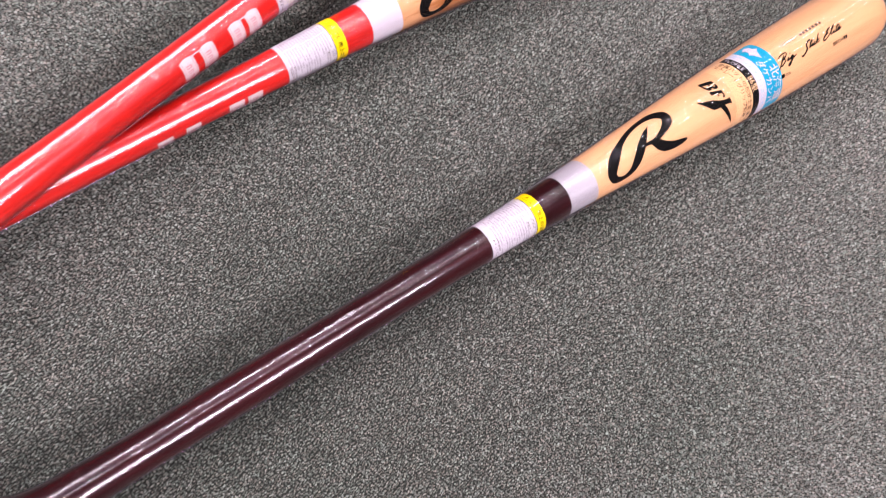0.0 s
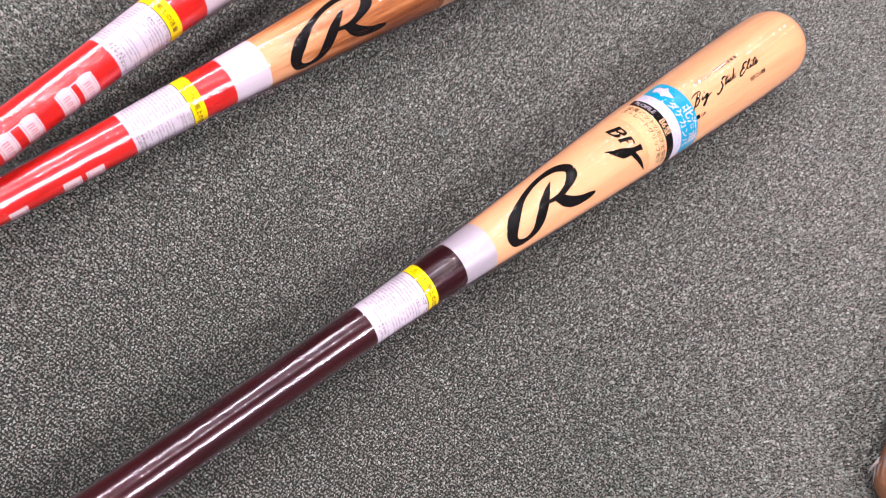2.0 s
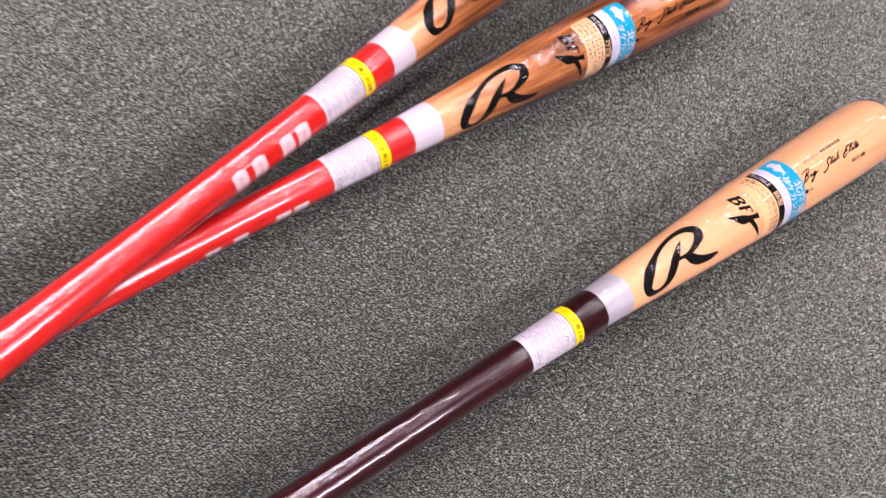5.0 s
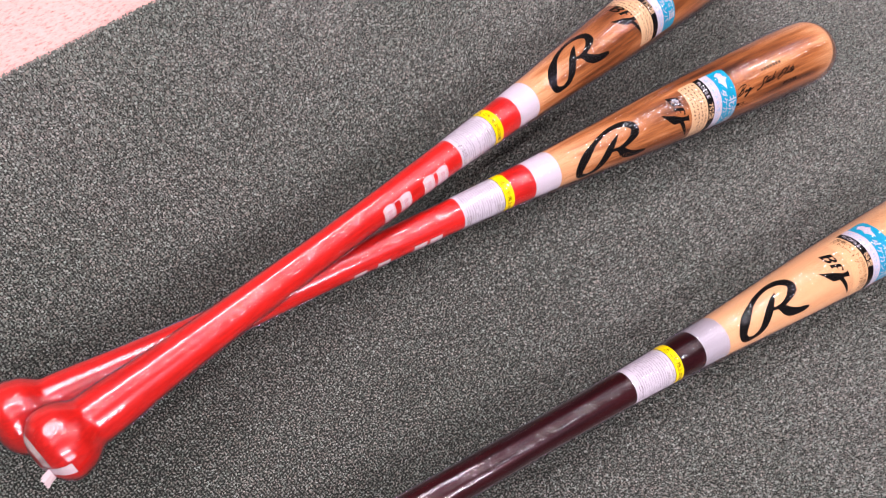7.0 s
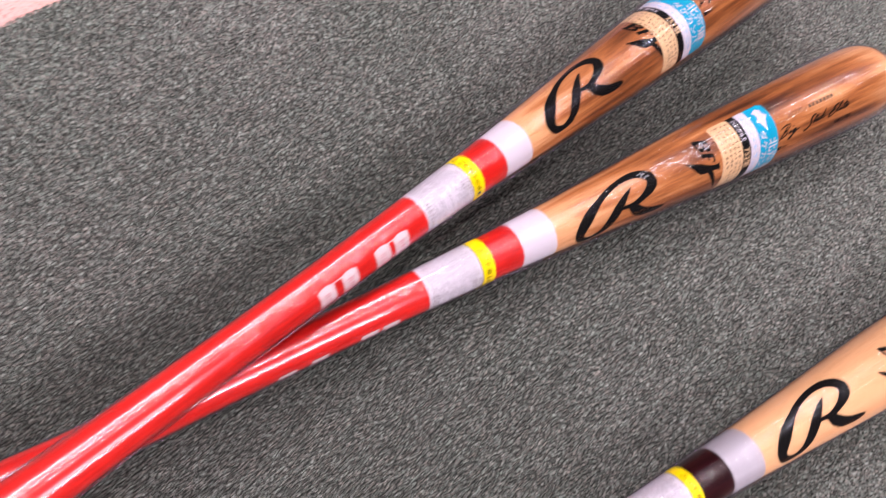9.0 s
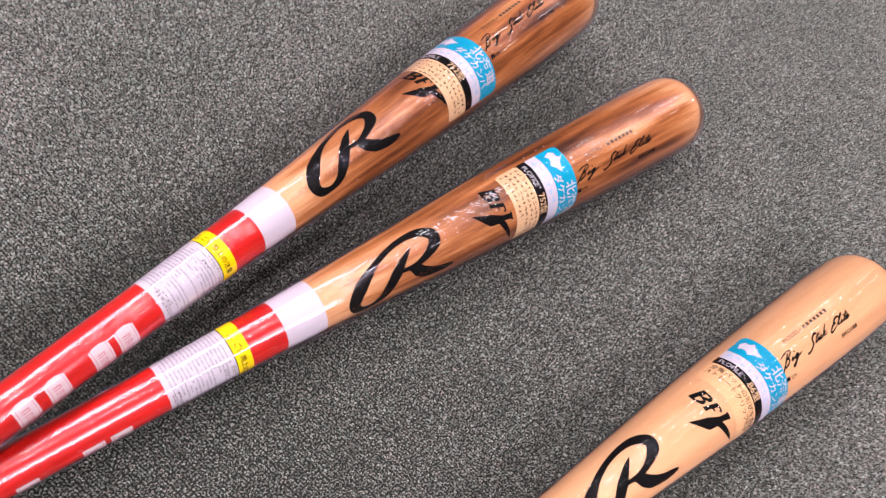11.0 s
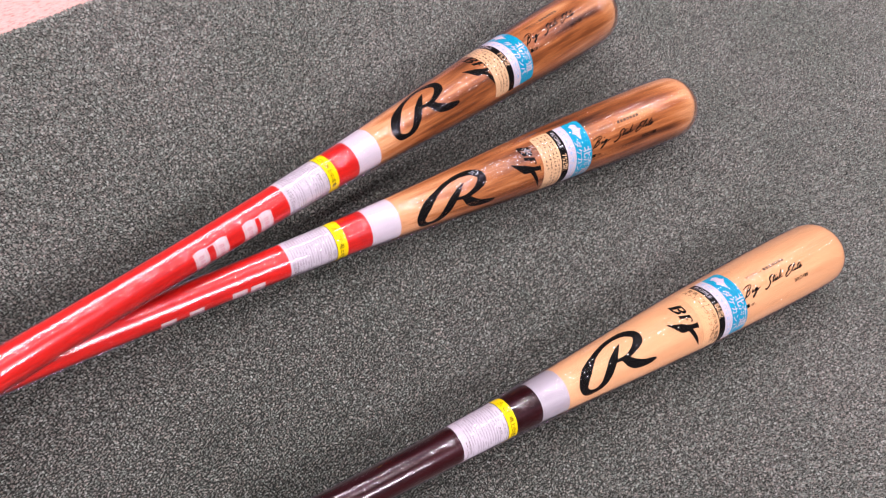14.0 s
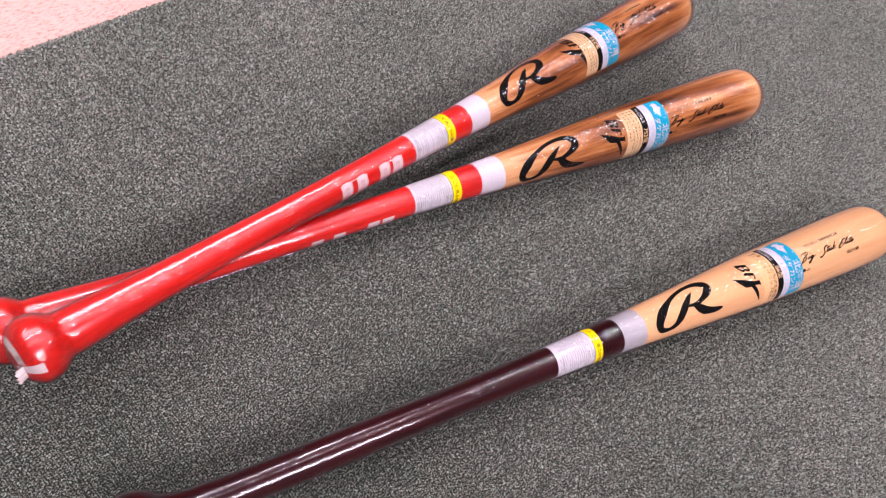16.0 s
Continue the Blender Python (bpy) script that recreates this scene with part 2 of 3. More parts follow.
def setting(name, bm, mat, label, category):
    return tagged(part(name, bm, mat, None, smooth=False), label, category, kind="structure")


setting("floor", box(X0, X1, Y0, Y1, -0.1, -0.007), FLOOR, "pale pink speckled hard flooring beside the carpet", "floor")
setting("wall_west", box(X0 - 0.15, X0, Y0, Y1, -0.1, CEILING_Z + 0.1), WALL, "plain dark grey painted wall", "wall")
setting("wall_east", box(X1, X1 + 0.15, Y0, Y1, -0.1, CEILING_Z + 0.1), WALL, "plain dark grey painted wall", "wall")
setting("wall_south", box(X0 - 0.15, X1 + 0.15, Y0 - 0.15, Y0, -0.1, CEILING_Z + 0.1), WALL, "plain dark grey painted wall", "wall")
setting("wall_north", box(X0 - 0.15, X1 + 0.15, Y1, Y1 + 0.15, -0.1, CEILING_Z + 0.1), WALL, "plain dark grey painted wall", "wall")
setting("ceiling", box(X0, X1, Y0, Y1, CEILING_Z, CEILING_Z + 0.1), CEIL, "dark grey ceiling boards", "ceiling")
for row_x, row_y, long, wide, watts in LAMP_ROWS:
    lamp = tagged(new("ceiling_lamp"), "long white strip lamp on the ceiling", "lamp", group="ceiling lamps")
    lamp.location = (row_x, row_y, CEILING_Z)
    part("housing", box(-wide / 2 - 0.03, wide / 2 + 0.03, -long / 2 - 0.05, long / 2 + 0.05, -0.07, 0), LAMP_WHITE, lamp, smooth=False)


def carpet():
    """Grey melange carpet: a backing slab under short loops of yarn."""
    base = setting("carpet", box(CARPET_EDGE + 0.002, X1, Y0, Y1, -0.007, -0.0011), CARPET, "dark grey melange loop-pile carpet", "carpet")
    # added dark sheet: paints the shade deep between the loops
    gap_sheet = box(CARPET_EDGE + 0.004, 0.465, -0.14, 1.36, -0.0013, -0.0009)
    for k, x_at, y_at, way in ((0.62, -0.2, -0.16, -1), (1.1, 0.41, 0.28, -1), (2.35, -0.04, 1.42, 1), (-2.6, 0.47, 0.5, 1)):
        bmesh.ops.bisect_plane(gap_sheet, geom=gap_sheet.verts[:] + gap_sheet.edges[:] + gap_sheet.faces[:], plane_co=(x_at, y_at, 0), plane_no=(-k * way, way, 0), clear_outer=True)
        bmesh.ops.holes_fill(gap_sheet, edges=gap_sheet.edges)
    part("gap_shade", gap_sheet, GAP_SHADE, base, "dark sheet that stands in for shade between the loops", smooth=False)
    rng = np.random.default_rng(5)
    row, step = 0.0019, 0.00128  # rows of loops run across the bats
    nx, ny = int((0.465 - CARPET_EDGE) / step), int(1.5 / row)
    gx, gy = np.meshgrid(np.arange(nx), np.arange(ny))
    n = gx.size
    cx = CARPET_EDGE + 0.001 + (gx.ravel() + rng.uniform(-0.42, 0.42, n)) * step
    cy = -0.14 + (gy.ravel() + rng.uniform(-0.3, 0.3, n)) * row + 0.0006 * np.sin(cx * 41 + 3 * np.sin(gy.ravel() * 0.01))
    # the loops stand where the walk passes; past that the backing carries on alone
    inside = (cy > 0.62 * (cx + 0.2) - 0.16) & (cy > 1.1 * (cx - 0.41) + 0.28) & (cy < 2.35 * (cx + 0.04) + 1.42) & (cy < -2.6 * (cx - 0.47) + 0.5)
    cx, cy = cx[inside], cy[inside]
    n = cx.size
    turn = math.pi / 2 + rng.normal(-0.1, 0.7, n)
    length, width = rng.uniform(0.0008, 0.00125, n), rng.uniform(0.00042, 0.00062, n)
    top = rng.uniform(-0.0002, 0.0018, n)
    ca, sa = np.cos(turn), np.sin(turn)
    local = ((-1, -1, 0), (1, -1, 0), (1, 1, 0), (-1, 1, 0), (-0.4, 0, 1), (0.4, 0, 1))
    verts = np.empty((n, 6, 3), np.float32)
    for k, (a, b, c) in enumerate(local):
        lx, ly = a * length, b * width
        verts[:, k, 0] = cx + ca * lx - sa * ly
        verts[:, k, 1] = cy + sa * lx + ca * ly
        verts[:, k, 2] = np.where(c, top, -0.0014)
    quads = np.array(((0, 1, 5, 4), (2, 3, 4, 5)))
    first = (np.arange(n) * 6)[:, None]
    loops = np.concatenate([first + quads[0], first + quads[1]], 1).ravel()
    sizes = np.full(2 * n, 4)
    mesh = bpy.data.meshes.new("carpet_pile")
    mesh.vertices.add(n * 6)
    mesh.vertices.foreach_set("co", verts.ravel())
    mesh.loops.add(len(loops))
    mesh.loops.foreach_set("vertex_index", loops.astype(np.int32))
    mesh.polygons.add(len(sizes))
    mesh.polygons.foreach_set("loop_start", np.concatenate([[0], np.cumsum(sizes)[:-1]]).astype(np.int32))
    mesh.update(calc_edges=True)
    mesh.validate()
    mesh.shade_smooth()
    mesh.materials.append(TUFT)
    pile = new("carpet_pile", mesh)
    pile.parent = base
    tagged(pile, "short grey yarn loops", kind="stuff")


carpet()

# ---------------------------------------------------------------- the bats
LENGTH = 0.870
TIP = 0.018  # where the barrel ends, on the scale that starts at the tip's reference point


def curve_through(knots):
    """A smooth radius along the bat, from (distance from the barrel's end, radius) in millimetres."""
    ks, kr = np.array(knots, float).T
    slope = np.gradient(kr, ks)

    def radius(s):
        s = min(max(s * 1000, ks[0]), ks[-1])
        i = min(int(np.searchsorted(ks, s, "right")) - 1, len(ks) - 2)
        h = ks[i + 1] - ks[i]
        f = (s - ks[i]) / h
        r = (2 * f**3 - 3 * f**2 + 1) * kr[i] + (f**3 - 2 * f**2 + f) * h * slope[i] + (3 * f**2 - 2 * f**3) * kr[i + 1] + (f**3 - f**2) * h * slope[i + 1]
        if s < 44:
            r *= max(0.0, 1 - (1 - (s - 18) / 26) ** 2.7) ** 0.5
        if s > 853:
            r *= max(0.0, 1 - ((s - 853) / 17) ** 2.4) ** 0.5
        return r / 1000

    return radius


BODY = [(0, 32.0), (30, 32.4), (60, 32.8), (120, 31.8), (180, 29.9), (240, 27.6), (300, 24.3), (360, 20.5), (420, 16.9), (480, 14.6), (560, 12.8)]
STRAIGHT_GRIP = curve_through(BODY + [(700, 12.4), (800, 13.0), (822, 14.6), (832, 17.5), (840, 23.0), (848, 26.0), (858, 26.2), (870, 24.5)])
FLARED_GRIP = curve_through(BODY + [(700, 12.2), (760, 13.2), (795, 14.5), (820, 15.9), (831, 16.2), (836, 16.4), (840, 18.8), (845, 21.8), (852, 23.4), (870, 22.6)])


def on_bat(radius, s, phi, off=0.0):
    """A place on the bat: s metres from the barrel's end, phi degrees round it, off metres above the wood."""
    r, a = radius(s) + off, radians(phi)
    return Vector((LENGTH - s, r * math.sin(a), r * math.cos(a)))


def turned(radius, s0, s1, off=0.0, step=0.004, around=144, wobble=0.0, loose=0.0, gather=0.0, baggy=None):
    """The turned surface between two distances from the barrel's end."""
    bm = bmesh.new()
    cuts = max(2, int(round((s1 - s0) / step)))
    stations = [s0 + (s1 - s0) * i / cuts for i in range(cuts + 1)]
    if s0 == TIP:
        stations = [TIP + d for d in (0.0002, 0.0006, 0.0013, 0.0025, 0.0045, 0.007, 0.0105, 0.015, 0.02, 0.025)] + [s for s in stations if s > TIP + 0.03]
    if s1 >= LENGTH:
        stations = [s for s in stations if s < 0.832] + [0.832 + 0.0015 * k for k in range(15)] + [0.8545, 0.8565, 0.8585, 0.8605, 0.8625, 0.8643, 0.866, 0.8675, 0.8687, 0.8695, 0.8699]
    rings = []
    for s in stations:
        ring = []
        slack = loose * math.exp(-(((s - 0.432) / 0.05) ** 2))
        for k in range(around):
            phi = 360 * k / around
            w = wobble * noise.noise(Vector((s * 25, math.sin(radians(phi)) * 2.2, math.cos(radians(phi)) * 2.2))) if wobble else 0.0
            if gather and s > 0.82:
                w += gather * min(1.0, (s - 0.82) / 0.02) * noise.noise(Vector((s * 70 + 9, math.sin(radians(phi)) * 4.5, math.cos(radians(phi)) * 4.5)))
            if baggy:
                snug = 1.0 if s < 0.40 else max(0.4, 1.0 - (s - 0.40) / 0.10)  # the sleeve hugs the handle
                w += snug * baggy[1] * (max(0.0, math.cos(radians(phi - baggy[0]))) ** 3 + 0.45 * max(0.0, -math.cos(radians(phi - baggy[0]))) ** 3) * (0.7 + 0.6 * noise.noise(Vector((s * 5, 3.1, 0)))) * min(1.0, (s - s0) / 0.03)
                w += snug * baggy[2] * radius(s) * (1 + math.cos(radians(2 * (phi - baggy[0] - 55))))
            if baggy and s > 0.42:  # long fine folds where the sleeve has shrunk most
                w += 0.00013 * min(1.0, (s - 0.42) / 0.03) * noise.noise(Vector((s * 1.1, 5.5 * math.sin(radians(phi)), 5.5 * math.cos(radians(phi)))))
            ring.append(bm.verts.new(on_bat(radius, s, phi, off + w + slack)))
        rings.append(ring)
    for a, b in zip(rings, rings[1:]):
        for k in range(around):
            bm.faces.new((a[k], a[(k + 1) % around], b[(k + 1) % around], b[k]))
    if s0 == TIP:
        bm.faces.new(rings[0][::-1])
    if s1 >= LENGTH:
        bm.faces.new(rings[-1])
    bmesh.ops.recalc_face_normals(bm, faces=bm.faces)
    return bm


def patch(radius, s0, s1, phi0, phi1, off, corner=0.0):
    """A sticker laid on the bat, with rounded corners if a corner size (metres) is given."""
    bm = bmesh.new()
    ns, np_ = max(2, int(abs(s1 - s0) / 0.003)), max(2, int(abs(phi1 - phi0) / 4))
    grid = []
    for i in range(ns + 1):
        f = i / ns
        s = s0 + (s1 - s0) * f
        inset = 0.0
        if corner:
            d = min(abs(s - s0), abs(s1 - s))
            if d < corner:
                inset = corner - math.sqrt(max(0.0, corner**2 - (corner - d) ** 2))
        turn = math.degrees(inset / radius(s))
        grid.append([bm.verts.new(on_bat(radius, s, phi0 + turn + (phi1 - phi0 - 2 * turn) * j / np_, off)) for j in range(np_ + 1)])
    for a, b in zip(grid, grid[1:]):
        for j in range(np_):
            bm.faces.new((a[j], a[j + 1], b[j + 1], b[j]))
    return bm


def wrap(bm, radius, s, phi, off, around=False):
    """Lays a flat drawing (metres, x to its right and y up) on the bat with its origin at s, phi. around: it reads round the bat."""
    for _ in range(2):
        long = [e for e in bm.edges if e.calc_length() > 0.0018]
        if long:
            bmesh.ops.subdivide_edges(bm, edges=long, cuts=1)
            bmesh.ops.triangulate(bm, faces=[f for f in bm.faces if len(f.verts) > 4])
    for v in bm.verts:
        x, y = v.co.x, v.co.y
        along, up = (y, -x) if around else (x, y)
        here = s - along
        v.co = on_bat(radius, here, phi + math.degrees(up / radius(here)), off)
    return bm


def lettering(text, height, stretch=1.0, bold=0.0):
    """Flat text from the built-in font, its lower left corner at the origin; height is that of its capitals."""
    data = bpy.data.curves.new("lettering", "FONT")
    data.body, data.size, data.resolution_u = text, height / 0.7, 3
    data.offset = bold
    ob = bpy.data.objects.new("lettering", data)
    scene.collection.objects.link(ob)
    mesh = bpy.data.meshes.new_from_object(ob)
    bpy.data.objects.remove(ob)
    bm = bmesh.new()
    bm.from_mesh(mesh)
    bpy.data.meshes.remove(mesh)
    for v in bm.verts:
        v.co.x *= stretch
    return bm


def bars(rows):
    """Plain bars in place of small print: (x, y, width, height) each."""
    bm = bmesh.new()
    for x, y, w, h in rows:
        bm.faces.new([bm.verts.new((x + a * w, y + b * h, 0)) for a, b in ((0, 0), (1, 0), (1, 1), (0, 1))])
    return bm


def stroke(points, widths, bm=None, steps=8):
    """A brush stroke through the points, with a width at each."""
    bm = bm or bmesh.new()
    pts = [Vector((*p, 0)) for p in points]
    ext = [2 * pts[0] - pts[1]] + pts + [2 * pts[-1] - pts[-2]]
    line, wide = [], []
    for i in range(len(pts) - 1):
        p0, p1, p2, p3 = ext[i : i + 4]
        for k in range(steps + (i == len(pts) - 2)):
            f = k / steps
            line.append(0.5 * (2 * p1 + (p2 - p0) * f + (2 * p0 - 5 * p1 + 4 * p2 - p3) * f * f + (3 * p1 - p0 - 3 * p2 + p3) * f**3))
            wide.append(widths[i] + (widths[i + 1] - widths[i]) * f)
    pairs = []
    for i, p in enumerate(line):
        d = (line[min(i + 1, len(line) - 1)] - line[max(i - 1, 0)]).normalized()
        side = Vector((-d.y, d.x, 0)) * wide[i] / 2
        pairs.append((bm.verts.new(p + side), bm.verts.new(p - side)))
    for a, b in zip(pairs, pairs[1:]):
        bm.faces.new((a[0], a[1], b[1], b[0]))
    return bm


def scaled(points, k):
    return [(x * k, y * k) for x, y in points]


def brand_mark():
    """A black brush mark: a leaning open loop with a bowl, and a kicked-out foot (millimetres)."""
    mm = 0.001
    bm = stroke(scaled([(55, 13), (48, 8.5), (39, 1.5), (31, -6), (24, -11.5), (15.5, -13.4), (7.5, -11.2), (5.2, -4.5), (12.5, 4), (26, 12.4), (40, 18), (54, 20.8), (66, 20), (73.5, 14.8), (72.5, 9), (64.5, 4), (54, 0.8), (43, 1.2)], mm),
                [k * mm for k in (0.5, 4.2, 7.6, 7.8, 5.6, 3.8, 6.2, 9.2, 9.0, 4.4, 3.8, 4.4, 6.4, 9.0, 8.8, 5.4, 3.6, 2.6)])
    stroke(scaled([(49, 0.5), (54.5, -3.4), (61, -8), (70, -11), (78, -12), (84, -12.2)], mm), [k * mm for k in (2.6, 8.6, 8.4, 6.4, 5.0, 2.0)], bm)
    return bm


def seal_mark():
    """A black seal that reads round the bat: slanted slab letters over a flying bird shape (millimetres)."""
    mm = 0.001
    bm = stroke(scaled([(-21.2, 3.8), (-17.8, 15.2)], mm), [3.6 * mm] * 2)
    stroke(scaled([(-17.5, 14.6), (-12.6, 14.2), (-12.2, 11.8), (-15.6, 10.2), (-18.2, 10.0)], mm), [k * mm for k in (1.2, 2.2, 3.0, 1.6, 1.0)], bm)
    stroke(scaled([(-18.0, 9.8), (-13.8, 8.8), (-13.8, 6.2), (-17.2, 4.2), (-21, 4.2)], mm), [k * mm for k in (1.0, 2.0, 3.2, 1.8, 1.0)], bm)
    stroke(scaled([(-22.8, 3.6), (-17, 3.6)], mm), [1.1 * mm] * 2, bm)
    stroke(scaled([(-9.6, 4.4), (-6.4, 15.2)], mm), [3.0 * mm] * 2, bm)
    stroke(scaled([(-7.4, 14.8), (-2.6, 14.6), (-2.4, 12.8)], mm), [1.3 * mm, 1.5 * mm, 0.8 * mm], bm)
    stroke(scaled([(-8.2, 9.8), (-4.4, 9.8)], mm), [1.3 * mm] * 2, bm)
    stroke(scaled([(-11.2, 4.3), (-7.4, 4.3)], mm), [1.0 * mm] * 2, bm)
    # the bird: a long wing, a body that rises into the last letter, and a swept tail
    stroke(scaled([(-8.6, -12.6), (-4.6, -6.5), (-0.6, 0.2), (1.2, 6), (2.0, 11), (3.2, 18.4)], mm), [k * mm for k in (0.6, 4.2, 8.2, 6.4, 4.0, 4.4)], bm)
    stroke(scaled([(0.4, 18.2), (6.0, 18.4)], mm), [1.4 * mm] * 2, bm)
    stroke(scaled([(2.0, 7.5), (8.2, 11), (15, 14.2), (22.4, 17.2)], mm), [k * mm for k in (5.0, 4.4, 3.2, 0.6)], bm)
    return bm


# slanted pen strokes, upright before they lean: (heavy, points)
SCRIPT = (
    (1.5, [(2.6, 6.2), (1.8, 2.2), (0.8, -3.4)]), (1.0, [(-5.6, 5.4), (-1.6, 7.0), (3.4, 7.2), (6.0, 5.8), (4.8, 3.6), (2.2, 2.6)]),
    (1.2, [(2.2, 2.6), (5.6, 2.2), (6.0, 0.0), (3.2, -1.6), (0.6, -0.6)]),
    (1.2, [(9.0, 0.4), (10.4, 2.0), (9.8, 0.2), (11.2, 0.0), (13.0, 1.2)]), (1.3, [(10.9, 4.2), (11.1, 4.7)]),
    (1.2, [(17.2, 1.9), (15.0, 2.0), (13.6, 0.4), (15.2, -0.3), (17.2, 1.8), (16.8, -2.0), (15.4, -4.4), (13.6, -3.8), (16.4, -1.2), (21.6, 1.2)]),
    (1.5, [(39.4, 4.4), (37.8, 5.8), (34.6, 5.0), (34.4, 2.8), (36.8, 0.6), (36.0, -2.2), (32.4, -3.6), (30.2, -2.0)]),
    (1.3, [(41.4, 5.2), (40.2, 1.0), (40.6, -0.2), (42.2, 0.6)]), (0.8, [(38.4, 3.4), (43.6, 3.6)]),
    (1.2, [(42.2, 0.6), (43.8, 2.0), (43.4, 0.2), (44.6, 0.0), (45.8, 0.8)]), (1.2, [(44.2, 4.0), (44.4, 4.4)]),
    (1.2, [(48.0, 1.6), (46.6, 2.0), (45.8, 0.6), (46.8, -0.2), (48.8, 0.6)]),
    (1.3, [(50.2, 7.0), (49.8, 3.0), (49.2, -0.3)]), (1.0, [(53.2, 2.6), (49.9, 1.1), (52.2, 0.1), (55.0, 0.8)]),
    (1.4, [(69.2, 4.2), (67.6, 5.8), (63.8, 5.2), (63.0, 3.2), (65.8, 2.6), (62.0, 2.0), (60.4, -0.2), (62.4, -1.8), (67.0, -0.2)]),
    (1.1, [(67.0, -0.2), (71.4, 3.8), (72.4, 6.4), (70.8, 5.0), (70.2, 1.0), (71.4, -0.1), (73.2, 0.6)]),
    (1.2, [(73.2, 0.6), (74.6, 2.0), (74.2, 0.2), (75.6, 0.0), (77.0, 0.8)]), (1.2, [(75.2, 4.0), (75.4, 4.4)]),
    (1.3, [(79.4, 5.8), (78.0, 1.0), (78.6, -0.1), (80.2, 0.4)]), (0.8, [(76.4, 3.5), (82.2, 3.9)]),
    (1.1, [(80.2, 0.4), (83.2, 1.5), (82.8, 2.4), (81.0, 1.8), (80.8, 0.2), (82.8, -0.2), (86.0, 1.2)]),
)


def signature():
    """Three words of slanted handwriting as pen strokes (millimetres)."""
    mm, lean = 0.001, 1.15
    bm = bmesh.new()
    for heavy, line in SCRIPT:
        last = len(line) - 1
        stroke(scaled([(x + lean * y, y) for x, y in line], mm), [heavy * mm * (0.65 if 0 < last > 1 and k in (0, last) else 1.0) for k in range(last + 1)], bm, steps=5)
    return bm


def island_map():
    """A white island outline as one simple shape (millimetres)."""
    bm = bmesh.new()
    outline = [(-9.5, 1), (-7, 4.5), (-3.5, 4), (-1, 7), (1.5, 3.5), (6, 1.5), (9.5, 0.5), (6.5, -1.6), (3, -3.5), (1, -6), (-1.5, -3.5), (-5, -3), (-7, -5), (-8.5, -2)]
    bm.faces.new([bm.verts.new((x * 0.001, y * 0.001, 0)) for x, y in outline])
    bmesh.ops.triangulate(bm, faces=bm.faces)
    return bm


def small_print(lines, length, pitch, seed, gap=0.2, height=0.0011, words=(0.0006, 0.0026)):
    """Lines of illegible print as broken bars, stacked downwards."""
    rng = random.Random(seed)
    rows = []
    for c in range(lines):
        x, stop = 0.0, length * (1 if rng.random() > 0.3 else rng.uniform(0.45, 0.9))
        while x < stop:
            w = rng.uniform(*words)
            if rng.random() > gap:
                rows.append((x, -c * pitch - rng.uniform(0, 0.12) * height, w, height * rng.uniform(0.7, 1.0)))
            x += w + rng.uniform(0.00025, 0.0007)
    return bars(rows)


def block_print(lines, length, size, pitch, seed):
    """Lines of square characters too small to read: a few plain bars to each."""
    rng = random.Random(seed)
    rows = []
    for c, share in enumerate(lines):
        for k in range(int(length * share / (size * 1.16))):
            x, y = k * size * 1.16, -c * pitch
            for _ in range(3):
                if rng.random() < 0.5:
                    rows.append((x + rng.uniform(0, 0.15) * size, y + rng.uniform(0.05, 0.85) * size, size * rng.uniform(0.45, 0.85), size * 0.15))
                else:
                    rows.append((x + rng.uniform(0.1, 0.75) * size, y + rng.uniform(0, 0.3) * size, size * 0.15, size * rng.uniform(0.4, 0.7)))
    return bars(rows)


